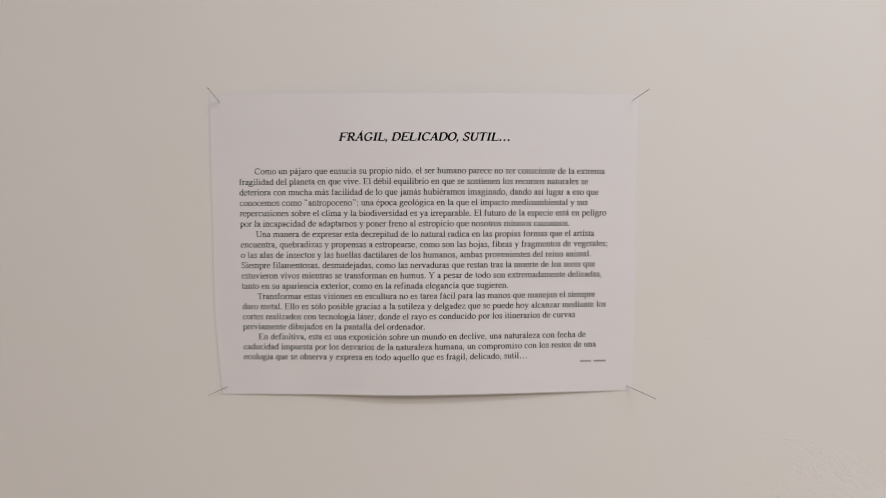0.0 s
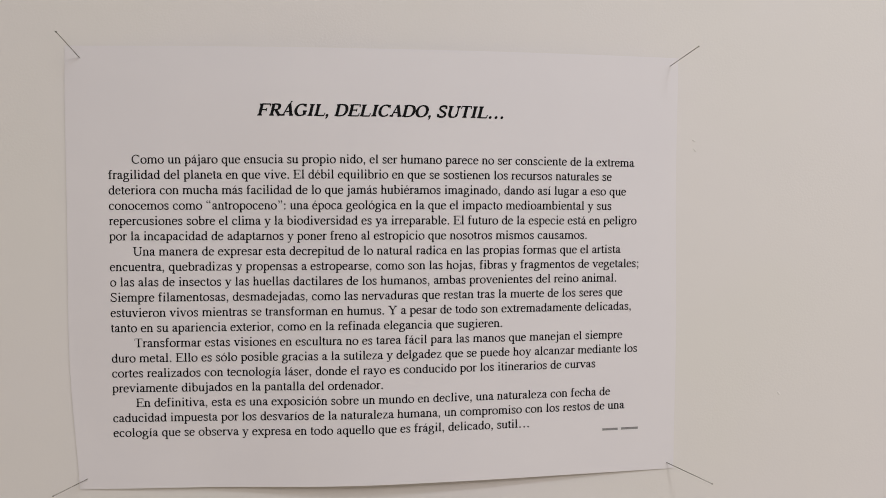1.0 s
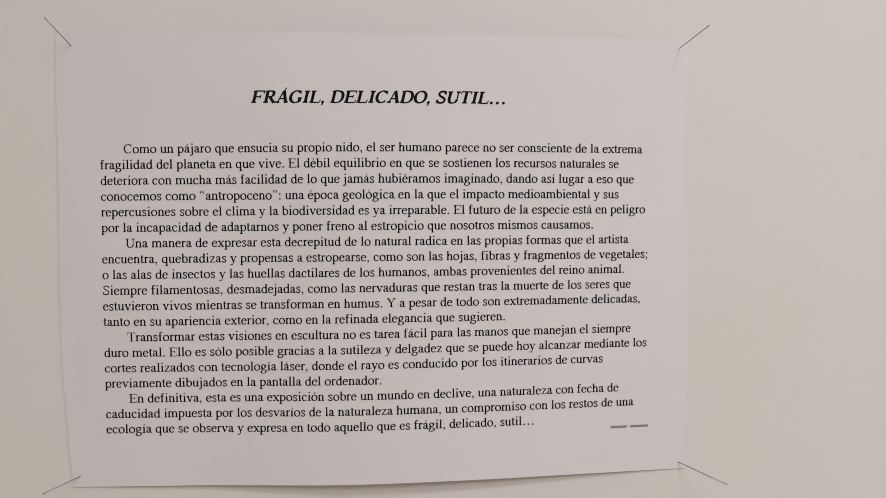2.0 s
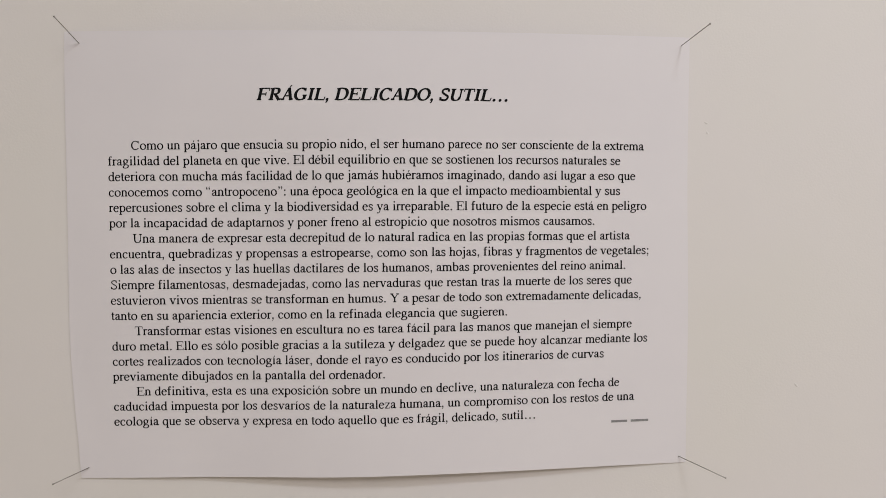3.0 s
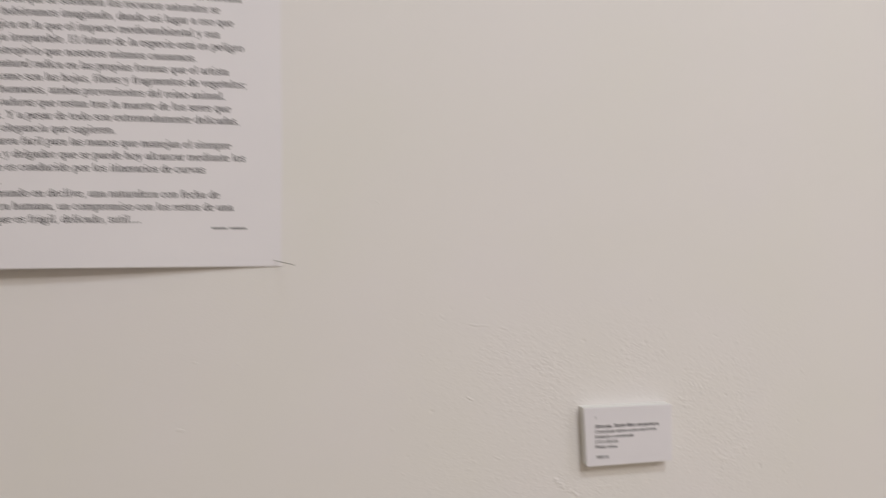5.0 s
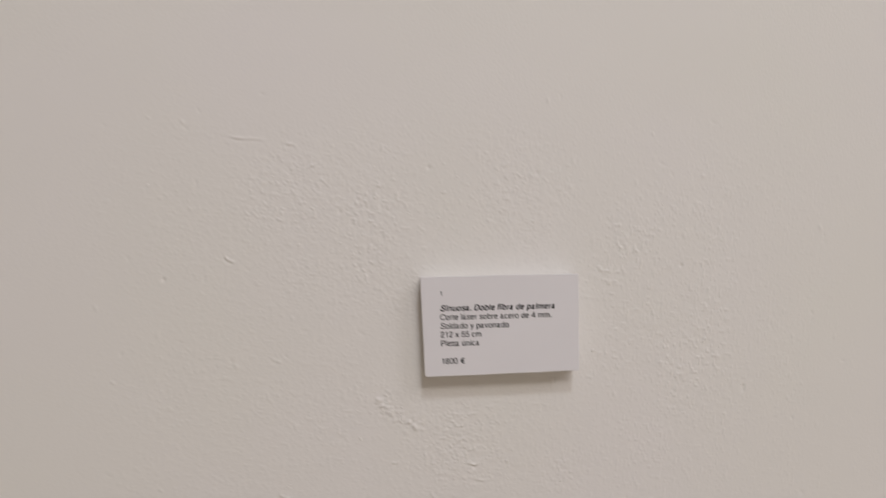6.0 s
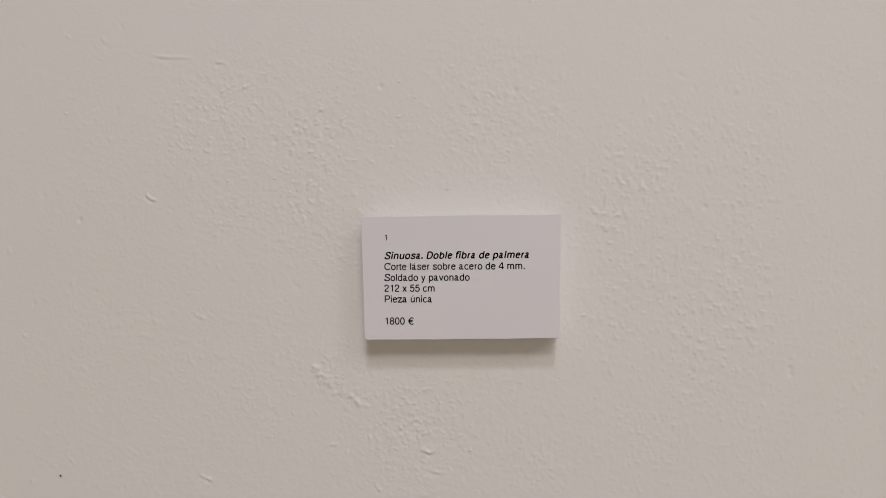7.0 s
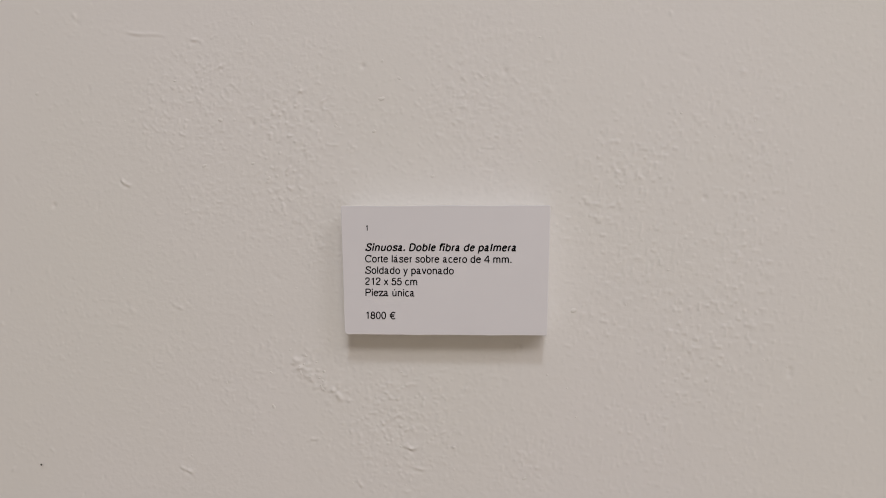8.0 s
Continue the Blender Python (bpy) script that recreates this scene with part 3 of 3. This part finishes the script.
# Lines of the text: left indent in metres and words.
TYPE, LEFT, FIRST, PITCH = 0.00882, -0.1832, 0.0702, 0.01017
LINES = [
    (0.0155, "Como un pájaro que ensucia su propio nido, el ser humano parece no ser consciente de la extrema"),
    (0, "fragilidad del planeta en que vive. El débil equilibrio en que se sostienen los recursos naturales se"),
    (0, "deteriora con mucha más facilidad de lo que jamás hubiéramos imaginado, dando así lugar a eso que"),
    (0, "conocemos como “antropoceno”: una época geológica en la que el impacto medioambiental y sus"),
    (0, "repercusiones sobre el clima y la biodiversidad es ya irreparable. El futuro de la especie está en peligro"),
    (0, "por la incapacidad de adaptarnos y poner freno al estropicio que nosotros mismos causamos."),
    (0.0155, "Una manera de expresar esta decrepitud de lo natural radica en las propias formas que el artista"),
    (0, "encuentra, quebradizas y propensas a estropearse, como son las hojas, fibras y fragmentos de vegetales;"),
    (0, "o las alas de insectos y las huellas dactilares de los humanos, ambas provenientes del reino animal."),
    (0, "Siempre filamentosas, desmadejadas, como las nervaduras que restan tras la muerte de los seres que"),
    (0, "estuvieron vivos mientras se transforman en humus. Y a pesar de todo son extremadamente delicadas,"),
    (0, "tanto en su apariencia exterior, como en la refinada elegancia que sugieren."),
    (0.0155, "Transformar estas visiones en escultura no es tarea fácil para las manos que manejan el siempre"),
    (0, "duro metal. Ello es sólo posible gracias a la sutileza y delgadez que se puede hoy alcanzar mediante los"),
    (0, "cortes realizados con tecnología láser, donde el rayo es conducido por los itinerarios de curvas"),
    (0, "previamente dibujados en la pantalla del ordenador."),
    (0.0155, "En definitiva, esta es una exposición sobre un mundo en declive, una naturaleza con fecha de"),
    (0, "caducidad impuesta por los desvaríos de la naturaleza humana, un compromiso con los restos de una"),
    (0, "ecología que se observa y expresa en todo aquello que es frágil, delicado, sutil…"),
]
print_on_sheet("title", lettering("FRÁGIL, DELICADO, SUTIL…", 0.0122, -0.0849, 0.1024, BOOK_BOLD, True, 164, 70, 0.25), "bold slanted black printed title")
for row, (indent, words) in enumerate(LINES):
    print_on_sheet("text_line", lettering(words, TYPE, LEFT + indent, FIRST - PITCH * row, BOOK, True))
# the signature, unreadable as two small bars
for a, b in ((0.1550, 0.1665), (0.1690, 0.1818)):
    bar = bmesh.new()
    bmesh.ops.create_grid(bar, x_segments=6, y_segments=1, size=0.5, matrix=Matrix.Translation(((a + b) / 2, 0, -0.1172)) @ Matrix.Rotation(radians(90), 4, "X") @ Matrix.Diagonal((b - a, 0.0016, 1, 1)))
    print_on_sheet("signature_bar", bar, "", grey_toner)


# ---------------------------------------------------------------- pins
def make_pin(name, tip, head, label):
    """A straight steel pin: sharp end in the wall, shaft leaning out to a small flat head."""
    tip, head = Vector(tip), Vector(head)
    length = (head - tip).length
    ob = new(name)
    ob.matrix_world = Matrix.Translation(tip) @ (head - tip).to_track_quat("Z", "Y").to_matrix().to_4x4()
    tagged(ob, label, "pin", "pins holding the sheet")
    bm = bmesh.new()
    rings = [(-0.008, 0.00006), (-0.004, 0.00022), (0.0, 0.00028), (length, 0.00028)]
    loops = [[bm.verts.new((r * math.cos(k * math.tau / 10), r * math.sin(k * math.tau / 10), z)) for k in range(10)] for z, r in rings]
    for p, q in zip(loops, loops[1:]):
        for k in range(10):
            bm.faces.new([p[k], p[(k + 1) % 10], q[(k + 1) % 10], q[k]])
    bm.faces.new(loops[0][::-1])
    bm.faces.new(loops[-1])
    part("shaft", bm, steel, ob, "", True)
    bm = bmesh.new()
    bmesh.ops.create_uvsphere(bm, u_segments=12, v_segments=8, radius=0.00062, matrix=Matrix.Translation((0, 0, length)) @ Matrix.Diagonal((1, 1, 0.6, 1)))
    part("head", bm, steel, ob, "", True)
    return ob


make_pin("pin", (-0.2010, 0.0, 1.6352), (-0.2032, -0.0270, 1.6450), "thin steel pin through the upper sheet corner, pointing up")
make_pin("pin", (0.2036, 0.0, 1.6393), (0.2084, -0.0340, 1.6442), "thin steel pin through the upper sheet corner, pointing outward")
make_pin("pin", (-0.2000, 0.0, 1.3530), (-0.2086, -0.0290, 1.3532), "thin steel pin with a dark head through the lower sheet corner")
make_pin("pin", (0.2040, 0.0, 1.3530), (0.2230, -0.0325, 1.3492), "thin steel pin through the lower sheet corner, leaning outward")


# ---------------------------------------------------------------- the caption label
T = 0.012
caption = empty("wall_label", (0.5053, 0, 1.2000), (0, -0.78, 0))
tagged(caption, "small white printed caption on thick foam board stuck to the wall", "label")
# front corners a little out of square: narrower at the foot
FOOT, HEAD, TALL = 0.0386, 0.0400, 0.0249


def slab(y0, y1, grow=0.0, bevel=0.0, seed=0.0):
    """A hand-cut board: corners of unequal wear, edges that waver a little, the front rim softened."""
    corners = [(-FOOT, -TALL, 0.0016), (FOOT + 0.0002, -TALL + 0.0010, 0.0005), (HEAD, TALL - 0.0002, 0.0004), (-HEAD, TALL, 0.0006)]
    outline = []
    for k, (x, z, r) in enumerate(corners):
        here, last, onward = Vector((x, z)), Vector(corners[k - 1][:2]), Vector(corners[(k + 1) % 4][:2])
        p, q = here + (last - here).normalized() * r, here + (onward - here).normalized() * r
        outline += [p.lerp(here, t).lerp(here.lerp(q, t), t) for t in (0, 0.33, 0.67, 1)]
        ahead = onward + (here - onward).normalized() * corners[(k + 1) % 4][2]
        steps = 22 if k % 2 == 0 else 14
        for j in range(1, steps):
            c = q.lerp(ahead, j / steps)
            side = Vector((c.y - q.y, q.x - c.x)).normalized()
            waver = noise.noise(Vector((c.x * 60, c.y * 60, seed))) + 0.6 * noise.noise(Vector((c.x * 260, c.y * 260, seed + 3)))
            outline.append(c + side * 0.00014 * waver)
    bm = bmesh.new()
    rings = []
    for y, inset in ((y0, bevel), (y0 + 0.3 * bevel, 0.3 * bevel), (y0 + bevel, 0.0), (y1, 0.0)):
        rings.append([bm.verts.new((p.x - inset * (1 if p.x > 0 else -1) + grow * (1 if p.x > 0 else -1), y, p.y + (grow - inset) * (1 if p.y > 0 else -1))) for p in outline])
    n = len(outline)
    for a, b in zip(rings, rings[1:]):
        for i in range(n):
            bm.faces.new([a[i], a[(i + 1) % n], b[(i + 1) % n], b[i]])
    bm.faces.new(rings[0][::-1])
    bm.faces.new(rings[-1])
    bmesh.ops.recalc_face_normals(bm, faces=bm.faces[:])
    return bm


part("foam_core", slab(-T + 0.0006, 0.0012, -0.0001, 0.0001, 5.0), foam_white, caption, "white foam board edge")
part("card_face", slab(-T, -T + 0.0006, 0.0, 0.0002), card_white, caption, "smooth white card front")


def print_on_label(name, text, base, size, table=PLAIN, thick=114, slant=0.0, label=""):
    bm = lettering(text, size, -0.0305, base, table, False, thick, thick, slant)
    for v in bm.verts:
        v.co.y = -T - 0.00012
    return part(name, bm, toner, caption, label)


SMALL = 0.00379
print_on_label("number_line", "1", 0.0153, 0.0029)
print_on_label("title_line", "Sinuosa. Doble fibra de palmera", 0.0076, 0.00381, PLAIN_BOLD, 150, 0.20, "bold slanted black printed title")
for words, base in (("Corte láser sobre acero de 4 mm.", 0.0032), ("Soldado y pavonado", -0.0012), ("212 x 55 cm", -0.0055), ("Pieza única", -0.0098), ("1800 €", -0.0186)):
    print_on_label("text_line", words, base, SMALL)
